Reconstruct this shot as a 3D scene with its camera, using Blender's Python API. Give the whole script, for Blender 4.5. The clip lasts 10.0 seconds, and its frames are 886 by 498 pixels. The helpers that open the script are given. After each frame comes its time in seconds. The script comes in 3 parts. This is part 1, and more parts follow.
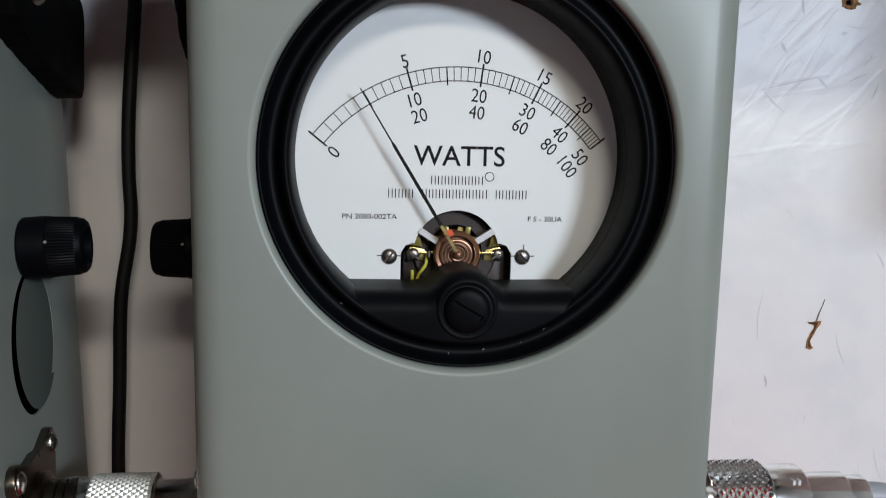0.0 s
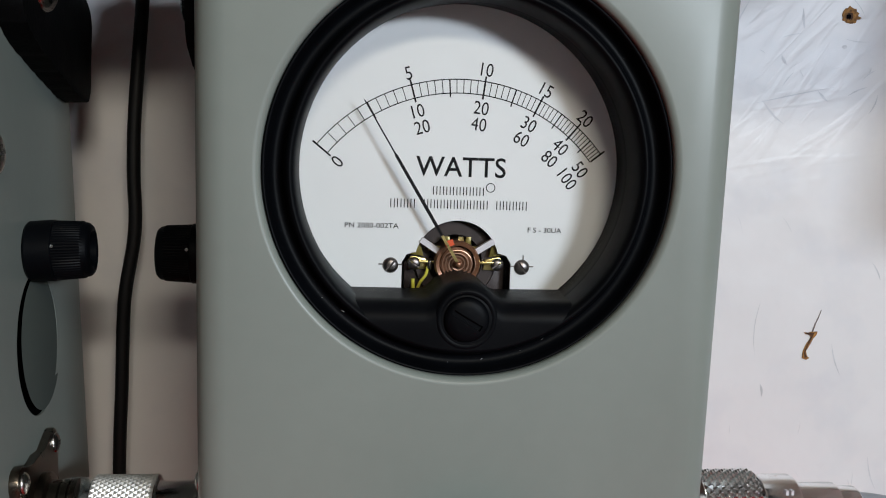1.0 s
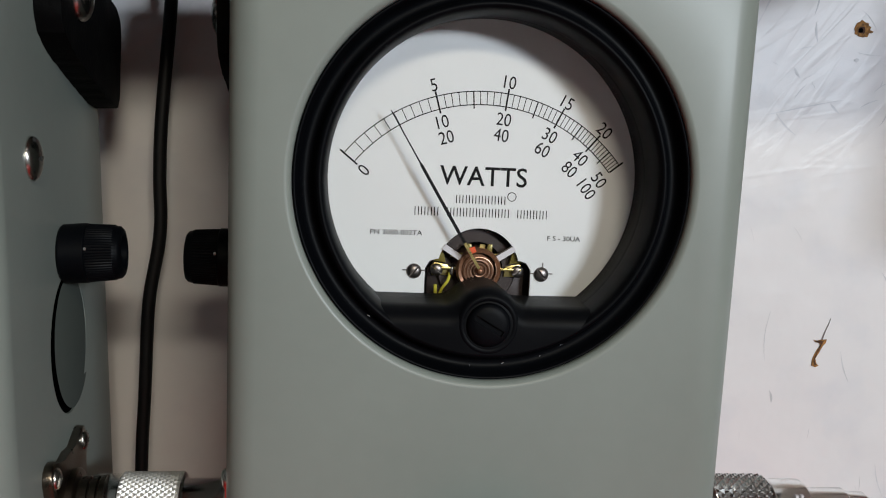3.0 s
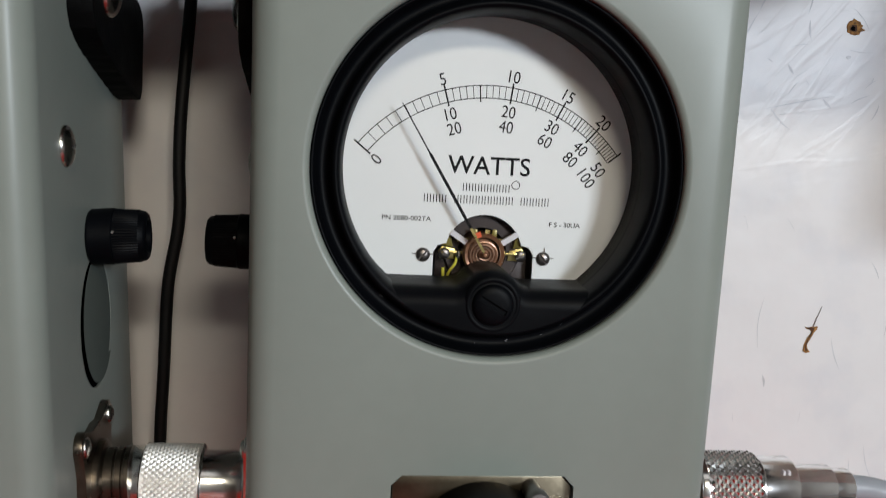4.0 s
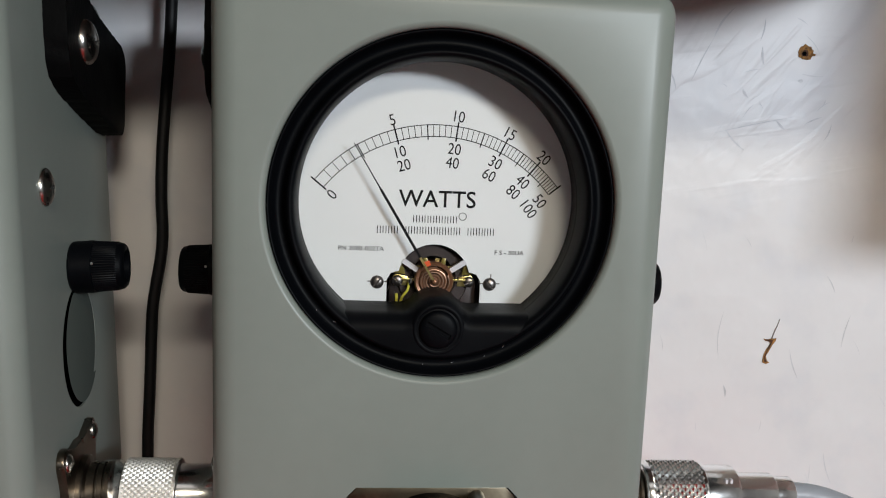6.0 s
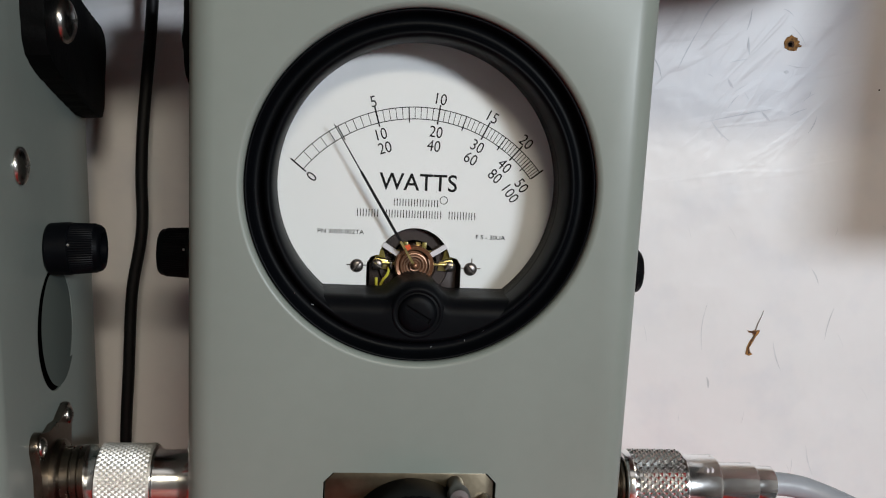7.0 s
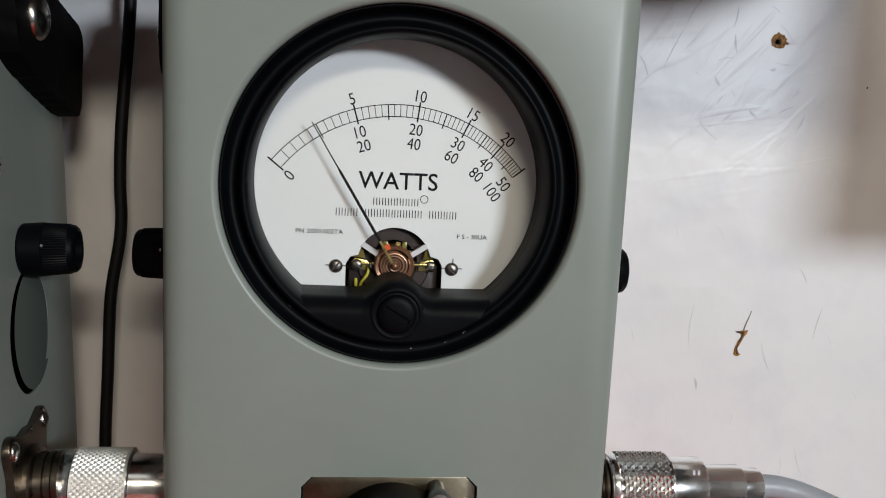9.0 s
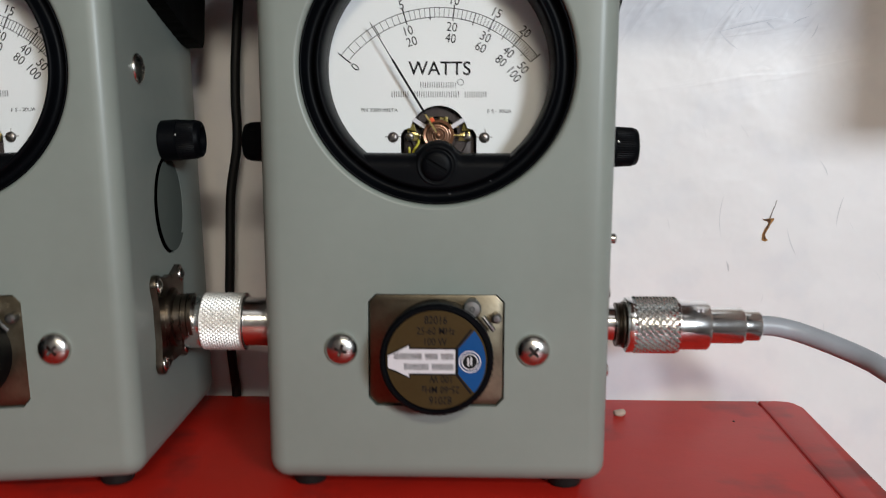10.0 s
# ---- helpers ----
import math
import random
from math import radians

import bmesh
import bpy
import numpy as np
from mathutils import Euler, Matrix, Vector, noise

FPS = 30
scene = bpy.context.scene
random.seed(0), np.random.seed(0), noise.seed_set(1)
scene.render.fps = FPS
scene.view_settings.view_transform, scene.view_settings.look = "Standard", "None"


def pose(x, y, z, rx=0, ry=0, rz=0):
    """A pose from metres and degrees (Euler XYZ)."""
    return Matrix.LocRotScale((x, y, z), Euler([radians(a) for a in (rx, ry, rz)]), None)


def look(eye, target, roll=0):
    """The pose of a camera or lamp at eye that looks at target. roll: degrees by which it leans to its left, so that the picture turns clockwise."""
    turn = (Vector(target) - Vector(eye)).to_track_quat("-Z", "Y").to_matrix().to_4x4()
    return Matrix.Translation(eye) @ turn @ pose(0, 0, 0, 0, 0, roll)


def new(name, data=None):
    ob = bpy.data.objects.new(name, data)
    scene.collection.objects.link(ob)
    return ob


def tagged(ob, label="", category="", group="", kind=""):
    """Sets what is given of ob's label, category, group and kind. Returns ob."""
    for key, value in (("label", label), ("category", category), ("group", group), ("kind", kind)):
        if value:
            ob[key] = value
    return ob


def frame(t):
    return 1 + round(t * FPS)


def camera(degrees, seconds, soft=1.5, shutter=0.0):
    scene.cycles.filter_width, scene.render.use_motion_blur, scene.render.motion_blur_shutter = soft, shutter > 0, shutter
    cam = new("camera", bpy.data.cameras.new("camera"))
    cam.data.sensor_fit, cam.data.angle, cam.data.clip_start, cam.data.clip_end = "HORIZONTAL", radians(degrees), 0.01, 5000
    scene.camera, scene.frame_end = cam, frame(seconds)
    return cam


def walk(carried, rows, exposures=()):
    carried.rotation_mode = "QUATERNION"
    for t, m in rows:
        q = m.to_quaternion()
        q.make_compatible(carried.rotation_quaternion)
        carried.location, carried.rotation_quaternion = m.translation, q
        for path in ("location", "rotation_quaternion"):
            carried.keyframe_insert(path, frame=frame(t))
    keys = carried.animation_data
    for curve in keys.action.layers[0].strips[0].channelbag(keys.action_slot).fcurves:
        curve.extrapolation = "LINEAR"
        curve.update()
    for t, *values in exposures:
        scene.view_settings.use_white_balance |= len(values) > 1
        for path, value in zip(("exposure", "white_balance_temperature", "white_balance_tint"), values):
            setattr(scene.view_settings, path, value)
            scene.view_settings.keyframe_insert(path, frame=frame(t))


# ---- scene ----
cam = camera(51.65, 10.0, soft=1.05, shutter=0.5)
PATH = [
    (0, (-0.02717, -0.17468, 0.13539), (0.0963, 0.8099, 0.0111), 1.26),
    (0.5, (-0.02796, -0.17463, 0.14010), (0.0992, 0.8088, 0.0112), 1.61),
    (1, (-0.02762, -0.17713, 0.13780), (0.0955, 0.8074, 0.0133), 2.05),
    (1.5, (-0.02708, -0.17740, 0.13958), (0.0939, 0.8073, 0.0142), 2.26),
    (2, (-0.03021, -0.17753, 0.13962), (0.0914, 0.8073, 0.0160), 2.57),
    (2.5, (-0.03180, -0.17824, 0.13842), (0.0887, 0.8072, 0.0184), 2.58),
    (3.8, (-0.03350, -0.19156, 0.14119), (0.0794, 0.7939, 0.0144), 2.73),
    (4, (-0.03446, -0.19459, 0.13873), (0.0798, 0.7905, 0.0098), 2.96),
    (4.2, (-0.02882, -0.20459, 0.13228), (0.0653, 0.7806, -0.0114), 2.42),
    (4.4, (-0.02399, -0.22232, 0.10917), (0.0395, 0.7681, -0.0133), 0.12),
    (4.5, (-0.02811, -0.22563, 0.11051), (0.0322, 0.7604, -0.0449), 1.49),
    (4.6, (-0.02831, -0.22357, 0.10945), (0.0323, 0.7619, -0.0490), 1.57),
    (4.8, (-0.02428, -0.21115, 0.12284), (0.0495, 0.7750, -0.0255), 0.81),
    (5, (-0.02388, -0.21007, 0.13542), (0.0690, 0.7759, -0.0031), 1.63),
    (5.5, (-0.01870, -0.21295, 0.14739), (0.0760, 0.7747, 0.0224), 1.93),
    (5.7, (-0.02052, -0.21237, 0.14861), (0.0734, 0.7751, 0.0215), 2.09),
    (7, (-0.01757, -0.21025, 0.14429), (0.0890, 0.7756, 0.0150), 2.75),
    (7.5, (-0.01718, -0.20766, 0.14336), (0.0992, 0.7774, 0.0163), 3.09),
    (8, (-0.01454, -0.20680, 0.14441), (0.1003, 0.7782, 0.0156), 2.98),
    (8.5, (-0.01423, -0.20774, 0.14365), (0.0986, 0.7783, 0.0213), 2.74),
    (9, (-0.01384, -0.20677, 0.14371), (0.0993, 0.7785, 0.0156), 2.67),
    (9.3, (-0.01049, -0.22336, 0.14108), (0.0703, 0.7649, 0.0115), 1.20),
    (9.5, (-0.01240, -0.24307, 0.12859), (0.0423, 0.7475, 0.0026), 1.63),
    (9.6, (-0.01053, -0.24898, 0.12211), (0.0318, 0.7426, -0.0003), 0.97),
    (9.8, (-0.00347, -0.26170, 0.11831), (0.0037, 0.7288, -0.0189), -0.03),
    (10, (0.00943, -0.27334, 0.11043), (-0.0175, 0.7185, -0.0143), 0.18),
]
EXPOSURES = [(0, -0.15, 6180, 10), (1.0, -0.17, 6300, 10), (2.5, -0.2, 6500, 10), (4.0, -0.14, 6500, 10), (4.5, 0.0, 6500, 10), (5.0, -0.04, 6500, 10), (5.5, -0.14, 6550, 10), (9.0, -0.15, 6550, 10), (9.6, -0.08, 6550, 10), (10, -0.08, 6550, 10)]
walk(cam, [(t, look(eye, target, roll)) for t, eye, target, roll in PATH], EXPOSURES)

# ---- light ----
world = bpy.data.worlds.new("room_air")
scene.world = world
world.use_nodes = True
world.node_tree.nodes["Background"].inputs[0].default_value = (0.9, 0.95, 1.0, 1)
world.node_tree.nodes["Background"].inputs[1].default_value = 0.03


def lamp(name, eye, target, wide, high, watts, colour):
    data = bpy.data.lights.new(name, "AREA")
    data.shape, data.size, data.size_y, data.energy, data.color = "RECTANGLE", wide, high, watts, colour
    ob = new(name, data)
    ob.matrix_world = look(eye, target)
    return ob


lamp("bench_tube_lamp", (0.20, -1.26, 0.70), (0, 0.05, 0.09), 0.36, 0.10, 6.5, (1.0, 0.915, 0.74))
lamp("cool_room_lamp", (0.75, -1.40, 0.45), (0, 0.05, 0.09), 0.28, 0.15, 18.2, (0.83, 0.92, 1.0))
# Added fill lamp overhead, with no known source, to lift the ambient light.
lamp("ambient_fill_lamp", (0.3, -1.15, 1.58), (0.3, -1.0, 0.0), 1.3, 0.7, 1.8, (1.0, 0.97, 0.93))

# ---- materials ----
CM = 0.01


def material(name, colour, rough=0.5, metal=0.0, vary=0.12, scale=60.0, bump=0.0, bump_scale=400.0, coat=0.0, spots=None, stretch=(1, 1, 1), rough_vary=0.1, spec=0.5, bump_deep=0.0004):
    m = bpy.data.materials.new(name)
    m.use_nodes = True
    nt = m.node_tree
    p = nt.nodes["Principled BSDF"]
    tc = nt.nodes.new("ShaderNodeTexCoord")
    mp = nt.nodes.new("ShaderNodeMapping")
    mp.inputs["Scale"].default_value = stretch
    nt.links.new(tc.outputs["Object"], mp.inputs[0])

    def noise_node(s, detail=4.0):
        n = nt.nodes.new("ShaderNodeTexNoise")
        n.inputs["Scale"].default_value, n.inputs["Detail"].default_value = s, detail
        nt.links.new(mp.outputs[0], n.inputs["Vector"])
        return n.outputs[0]

    big, fine = noise_node(scale), noise_node(scale * 9)
    mix = nt.nodes.new("ShaderNodeMath")
    mix.operation = "MULTIPLY_ADD"
    mix.inputs[1].default_value = 0.35
    nt.links.new(fine, mix.inputs[0])
    nt.links.new(big, mix.inputs[2])
    ramp = nt.nodes.new("ShaderNodeMapRange")
    ramp.inputs["From Min"].default_value, ramp.inputs["From Max"].default_value = 0.4, 0.95
    ramp.inputs["To Min"].default_value, ramp.inputs["To Max"].default_value = 1 - vary, 1 + vary
    nt.links.new(mix.outputs[0], ramp.inputs[0])
    mul = nt.nodes.new("ShaderNodeVectorMath")
    mul.operation = "SCALE"
    mul.inputs[0].default_value = colour
    nt.links.new(ramp.outputs[0], mul.inputs["Scale"])
    out = mul.outputs[0]
    if spots:
        tint, s, lo, hi = spots
        r = nt.nodes.new("ShaderNodeMapRange")
        r.inputs["From Min"].default_value, r.inputs["From Max"].default_value = lo, hi
        nt.links.new(noise_node(s, 6.0), r.inputs[0])
        mx = nt.nodes.new("ShaderNodeMix")
        mx.data_type = "RGBA"
        nt.links.new(r.outputs[0], mx.inputs[0])
        nt.links.new(out, mx.inputs[6])
        mx.inputs[7].default_value = (*tint, 1)
        out = mx.outputs[2]
    nt.links.new(out, p.inputs["Base Color"])
    rr = nt.nodes.new("ShaderNodeMapRange")
    rr.inputs["To Min"].default_value, rr.inputs["To Max"].default_value = max(0.02, rough - rough_vary), min(1, rough + rough_vary)
    nt.links.new(big, rr.inputs[0])
    nt.links.new(rr.outputs[0], p.inputs["Roughness"])
    p.inputs["Metallic"].default_value = metal
    p.inputs["Coat Weight"].default_value = coat
    p.inputs["Specular IOR Level"].default_value = spec
    p.inputs["Coat Roughness"].default_value = 0.26
    if bump:
        b = nt.nodes.new("ShaderNodeBump")
        b.inputs["Strength"].default_value, b.inputs["Distance"].default_value = bump, bump_deep
        nt.links.new(noise_node(bump_scale, 3.0), b.inputs["Height"])
        nt.links.new(b.outputs[0], p.inputs["Normal"])
    return m


MATTE = material("dull_dark_green_plug_paint", (0.085, 0.098, 0.088), 0.85, 0, 0.05, 25, spec=0.1)
PAINT = material("grey_green_enamel", (0.220, 0.248, 0.224), 0.46, 0, 0.05, 25, 0.015, 1500, 0.14, rough_vary=0.05, spec=0.42)
BLACK = material("black_moulded_plastic", (0.0020, 0.0024, 0.0034), 0.46, 0, 0.25, 90, 0.05, 900, spec=0.07)
PANEL = material("satin_black_plastic", (0.0026, 0.0030, 0.0040), 0.46, 0, 0.15, 90, 0.05, 900, spec=0.06)
# Near-black without gloss, standing for the shade inside holes.
MATTBLACK = material("matt_black_hole_shade", (0.0035, 0.0035, 0.004), 0.95, 0, 0.2, 90, spec=0.0)
RUBBER = material("black_rubber", (0.006, 0.006, 0.006), 0.6, 0, 0.3, 120, 0.1, 900, spec=0.3)
LEATHER = material("black_leather", (0.0016, 0.0016, 0.0018), 0.66, 0, 0.3, 120, 0.3, 900, spec=0.06)
DIAL = material("white_dial_card", (0.79, 0.80, 0.80), 0.55, 0, 0.015, 60)
INK = material("black_ink", (0.008, 0.008, 0.009), 0.6, 0, 0.1, spec=0.1)
NICKEL = material("bright_nickel", (0.88, 0.87, 0.86), 0.18, 1, 0.05, 200, 0.02, 900)
GREYSTEEL = material("grey_post_steel", (0.24, 0.235, 0.23), 0.40, 1, 0.15, 200)
SATIN = material("satin_silver_knurl", (0.95, 0.93, 0.89), 0.55, 1, 0.06, 200)
TARNISH = material("tarnished_brown_silver", (0.14, 0.115, 0.09), 0.30, 1, 0.3, 150, 0.06, 700)
PLATE = material("tarnished_brass_plate", (0.17, 0.142, 0.100), 0.32, 1, 0.3, 80, 0.08, 600, rough_vary=0.12)
STEEL = material("plated_screw_steel", (0.60, 0.58, 0.55), 0.24, 1, 0.1, 200)
DULL = material("dull_screw_steel", (0.20, 0.18, 0.17), 0.35, 1, 0.2, 300)
BRONZE = material("bronze_label", (0.056, 0.036, 0.0135), 0.45, 0.1, 0.12, 120, spec=0.1)
BLUE = material("blue_print", (0.004, 0.062, 0.215), 0.45, 0, 0.08, spec=0.2)
WHITE = material("white_print", (0.64, 0.62, 0.65), 0.5, 0, 0.04)
COPPER = material("copper_brown_coil", (0.25, 0.115, 0.06), 0.35, 0.5, 0.3, 300)
SPRING = material("pale_copper_spring", (0.42, 0.25, 0.17), 0.32, 0.7, 0.2, 300)
AMBER = material("amber_lacquer_tab", (0.20, 0.16, 0.035), 0.3, 0.3, 0.3, 300)
BRASS = material("yellow_brass", (0.62, 0.50, 0.20), 0.3, 1, 0.2, 300)
YELLOW = material("yellow_wire_sleeve", (0.62, 0.56, 0.06), 0.4)
REDBIT = material("red_pointer_tail", (0.7, 0.09, 0.02), 0.4)
DARK = material("dark_movement_metal", (0.035, 0.024, 0.022), 0.45, 0.3, 0.3, 200)
GREYCABLE = material("grey_cable_jacket", (0.34, 0.36, 0.40), 0.42, 0, 0.06, 100)
BLACKCABLE = material("black_cable_jacket", (0.006, 0.006, 0.007), 0.5, 0, 0.2, spec=0.3)
RED = material("red_tool_chest_enamel", (0.52, 0.020, 0.012), 0.42, 0, 0.10, 14, 0.08, 500, 0.02, spec=0.13, spots=((0.16, 0.02, 0.018), 30, 0.58, 0.78))
WALL = material("white_gloss_wall_board", (0.80, 0.78, 0.79), 0.42, 0, 0.035, 14, 0.46, 42, 0.0, rough_vary=0.08, bump_deep=0.0016, spots=((0.70, 0.70, 0.74), 45, 0.52, 0.85))


def add_strokes(m, height, deep):
    """Diagonal trowel strokes in the relief of a material, over its first bump."""
    nt = m.node_tree
    p = nt.nodes["Principled BSDF"]
    before = p.inputs["Normal"].links[0].from_socket
    tc, parts, mask = [nt.nodes.new("ShaderNode" + k) for k in ("TexCoord", "SeparateXYZ", "MapRange")]
    nt.links.new(tc.outputs["Object"], parts.inputs[0])
    nt.links.new(parts.outputs[2], mask.inputs[0])
    mask.inputs["From Min"].default_value, mask.inputs["From Max"].default_value = 0.125, 0.16
    mask.inputs["To Min"].default_value, mask.inputs["To Max"].default_value = 0.12 * height, height
    for turn, low in ((54, 0.50), (38, 0.54), (10, 0.58)):
        spin, mp = nt.nodes.new("ShaderNodeMapping"), nt.nodes.new("ShaderNodeMapping")
        spin.inputs["Rotation"].default_value = (0, radians(turn), 0)
        mp.inputs["Scale"].default_value = (12, 12, 62)
        nt.links.new(tc.outputs["Object"], spin.inputs[0])
        nt.links.new(spin.outputs[0], mp.inputs[0])
        n = nt.nodes.new("ShaderNodeTexNoise")
        n.inputs["Scale"].default_value, n.inputs["Detail"].default_value, n.inputs["Distortion"].default_value = 1.5, 1.6, 1.6
        nt.links.new(mp.outputs[0], n.inputs["Vector"])
        r = nt.nodes.new("ShaderNodeMapRange")
        r.inputs["From Min"].default_value, r.inputs["From Max"].default_value = low, low + 0.2
        nt.links.new(n.outputs[0], r.inputs[0])
        b = nt.nodes.new("ShaderNodeBump")
        b.inputs["Distance"].default_value = deep
        nt.links.new(mask.outputs[0], b.inputs["Strength"])
        nt.links.new(r.outputs[0], b.inputs["Height"])
        nt.links.new(before, b.inputs["Normal"])
        before = b.outputs[0]
    nt.links.new(before, p.inputs["Normal"])


add_strokes(WALL, 0.21, 0.0006)
ROOM = material("plain_room_paint", (0.12, 0.12, 0.122), 0.8, 0, 0.08, 3)
# Pale colour for unseen south and east walls, added to bounce fill light.
PALE = material("pale_bounce_paint", (0.50, 0.48, 0.45), 0.8, 0, 0.06, 3)
WOOD = material("brown_shade_board", (0.14, 0.095, 0.068), 0.55, 0, 0.2, 12, 0.1, 200, stretch=(1, 8, 8))
RUST = material("rust_brown_core", (0.27, 0.125, 0.032), 0.8, 0, 0.9, 900, 0.5, 900)
SCRATCH2 = material("dark_crack", (0.20, 0.17, 0.16), 0.7)
DARKRUST = material("dark_rust", (0.06, 0.022, 0.008), 0.8, 0, 0.8, 900, 0.4, 900)
SCRATCH = material("grey_scuff", (0.64, 0.635, 0.66), 0.5, 0, 0.2, 60)
BLOCKER = material("pale_grey_blocker_paint", (0.74, 0.71, 0.65), 0.6, 0, 0.05, 10)
CRUMB = material("pale_paint_crumb", (0.42, 0.33, 0.27), 0.7, 0, 0.2, 300)

GLASS = bpy.data.materials.new("meter_window_glass")
GLASS.use_nodes = True
_nt = GLASS.node_tree
_nt.nodes.clear()
_clear, _gloss, _fres, _mix, _end = [_nt.nodes.new("ShaderNode" + k) for k in ("BsdfTransparent", "BsdfGlossy", "Fresnel", "MixShader", "OutputMaterial")]
_gloss.inputs["Roughness"].default_value = 0.02
_fres.inputs["IOR"].default_value = 1.25
_nt.links.new(_fres.outputs[0], _mix.inputs[0])
_nt.links.new(_clear.outputs[0], _mix.inputs[1])
_nt.links.new(_gloss.outputs[0], _mix.inputs[2])
_nt.links.new(_mix.outputs[0], _end.inputs[0])



# ---- building helpers (centimetres in, metres out) ----
def part(name, bm, mat, parent=None, label="", smooth=True, angle=35):
    me = bpy.data.meshes.new(name)
    bmesh.ops.recalc_face_normals(bm, faces=bm.faces)
    bmesh.ops.scale(bm, vec=(CM, CM, CM), verts=bm.verts)
    if smooth:
        for fc in bm.faces:
            fc.smooth = True
        for e in bm.edges:
            if len(e.link_faces) == 2 and e.calc_face_angle(0) > radians(angle):
                e.smooth = False
    bm.to_mesh(me)
    bm.free()
    me.materials.append(mat)
    ob = new(name, me)
    if parent:
        ob.parent = parent
    if label:
        tagged(ob, label)
    return ob


def thing(name, label, category, at=(0, 0, 0), group=""):
    ob = new(name)
    ob.empty_display_size = 0.02
    ob.location = [v * CM for v in at]
    return tagged(ob, label, category, group)


def box(lo, hi, bevel=0.0, seg=2, bm=None):
    bm = bm or bmesh.new()
    r = bmesh.ops.create_cube(bm, size=1)
    vs = r["verts"]
    for v in vs:
        v.co = [lo[i] + (v.co[i] + 0.5) * (hi[i] - lo[i]) for i in range(3)]
    if bevel:
        es = {e for v in vs for e in v.link_edges}
        bmesh.ops.bevel(bm, geom=list(es), offset=bevel, segments=seg, profile=0.5, affect="EDGES")
    return bm


def lathe(profile, centre=(0, 0, 0), axis="y", seg=64, bm=None, ripple=None):
    """Turns (radius, along) pairs about an axis; radius 0 closes an end. ripple(i, j) scales a ring's radius."""
    bm = bm or bmesh.new()
    rings = []
    cx, cy, cz = centre

    def place(r, a, h):
        u, v = r * math.cos(a), r * math.sin(a)
        return (cx + u, cy + h, cz + v) if axis == "y" else (cx + h, cy + u, cz + v) if axis == "x" else (cx + u, cy + v, cz + h)

    for j, (r, h) in enumerate(profile):
        if r <= 1e-6:
            rings.append([bm.verts.new(place(0, 0, h))])
        else:
            rings.append([bm.verts.new(place(r * (ripple(i, j) if ripple else 1), 2 * math.pi * i / seg, h)) for i in range(seg)])
    for a, b in zip(rings, rings[1:]):
        for i in range(seg):
            k = (i + 1) % seg
            if len(a) == 1 and len(b) == 1:
                continue
            if len(a) == 1:
                bm.faces.new((a[0], b[k], b[i]))
            elif len(b) == 1:
                bm.faces.new((a[i], a[k], b[0]))
            else:
                bm.faces.new((a[i], a[k], b[k], b[i]))
    return bm


def prism(points, lo, hi, axis="y", bevel=0.0, seg=2, bm=None):
    """Extrudes a flat outline between lo and hi along an axis: (x, z) for y, (y, z) for x, (x, y) for z."""
    bm = bm or bmesh.new()

    def place(p, h):
        return (p[0], h, p[1]) if axis == "y" else (h, p[0], p[1]) if axis == "x" else (p[0], p[1], h)

    a = [bm.verts.new(place(p, lo)) for p in points]
    b = [bm.verts.new(place(p, hi)) for p in points]
    n = len(points)
    fs = [bm.faces.new(a), bm.faces.new(b[::-1])]
    for i in range(n):
        fs.append(bm.faces.new((a[i], b[i], b[(i + 1) % n], a[(i + 1) % n])))
    if bevel:
        es = {e for fc in fs[:2] for e in fc.edges}
        bmesh.ops.bevel(bm, geom=list(es), offset=bevel, segments=seg, profile=0.5, affect="EDGES")
    return bm


def tube(points, radius, seg=12, smooth=6, bm=None, closed_ends=True):
    """A round bar along a smooth line through the points."""
    bm = bm or bmesh.new()
    P = [Vector(p) for p in points]
    line = []
    for i in range(len(P) - 1):
        p0, p1, p2, p3 = P[max(i - 1, 0)], P[i], P[i + 1], P[min(i + 2, len(P) - 1)]
        for k in range(smooth):
            t = k / smooth
            line.append(0.5 * (2 * p1 + (p2 - p0) * t + (2 * p0 - 5 * p1 + 4 * p2 - p3) * t * t + (3 * p1 - p0 - 3 * p2 + p3) * t ** 3))
    line.append(P[-1])
    rings = []
    side = None
    for i, p in enumerate(line):
        d = (line[min(i + 1, len(line) - 1)] - line[max(i - 1, 0)]).normalized()
        if side is None:
            side = d.orthogonal().normalized()
        side = (side - d * side.dot(d)).normalized()
        up = d.cross(side)
        r = radius(i / (len(line) - 1)) if callable(radius) else radius
        rings.append([bm.verts.new(p + r * (math.cos(2 * math.pi * k / seg) * side + math.sin(2 * math.pi * k / seg) * up)) for k in range(seg)])
    for a, b in zip(rings, rings[1:]):
        for k in range(seg):
            bm.faces.new((a[k], a[(k + 1) % seg], b[(k + 1) % seg], b[k]))
    if closed_ends:
        bm.faces.new(rings[0][::-1])
        bm.faces.new(rings[-1])
    return bm


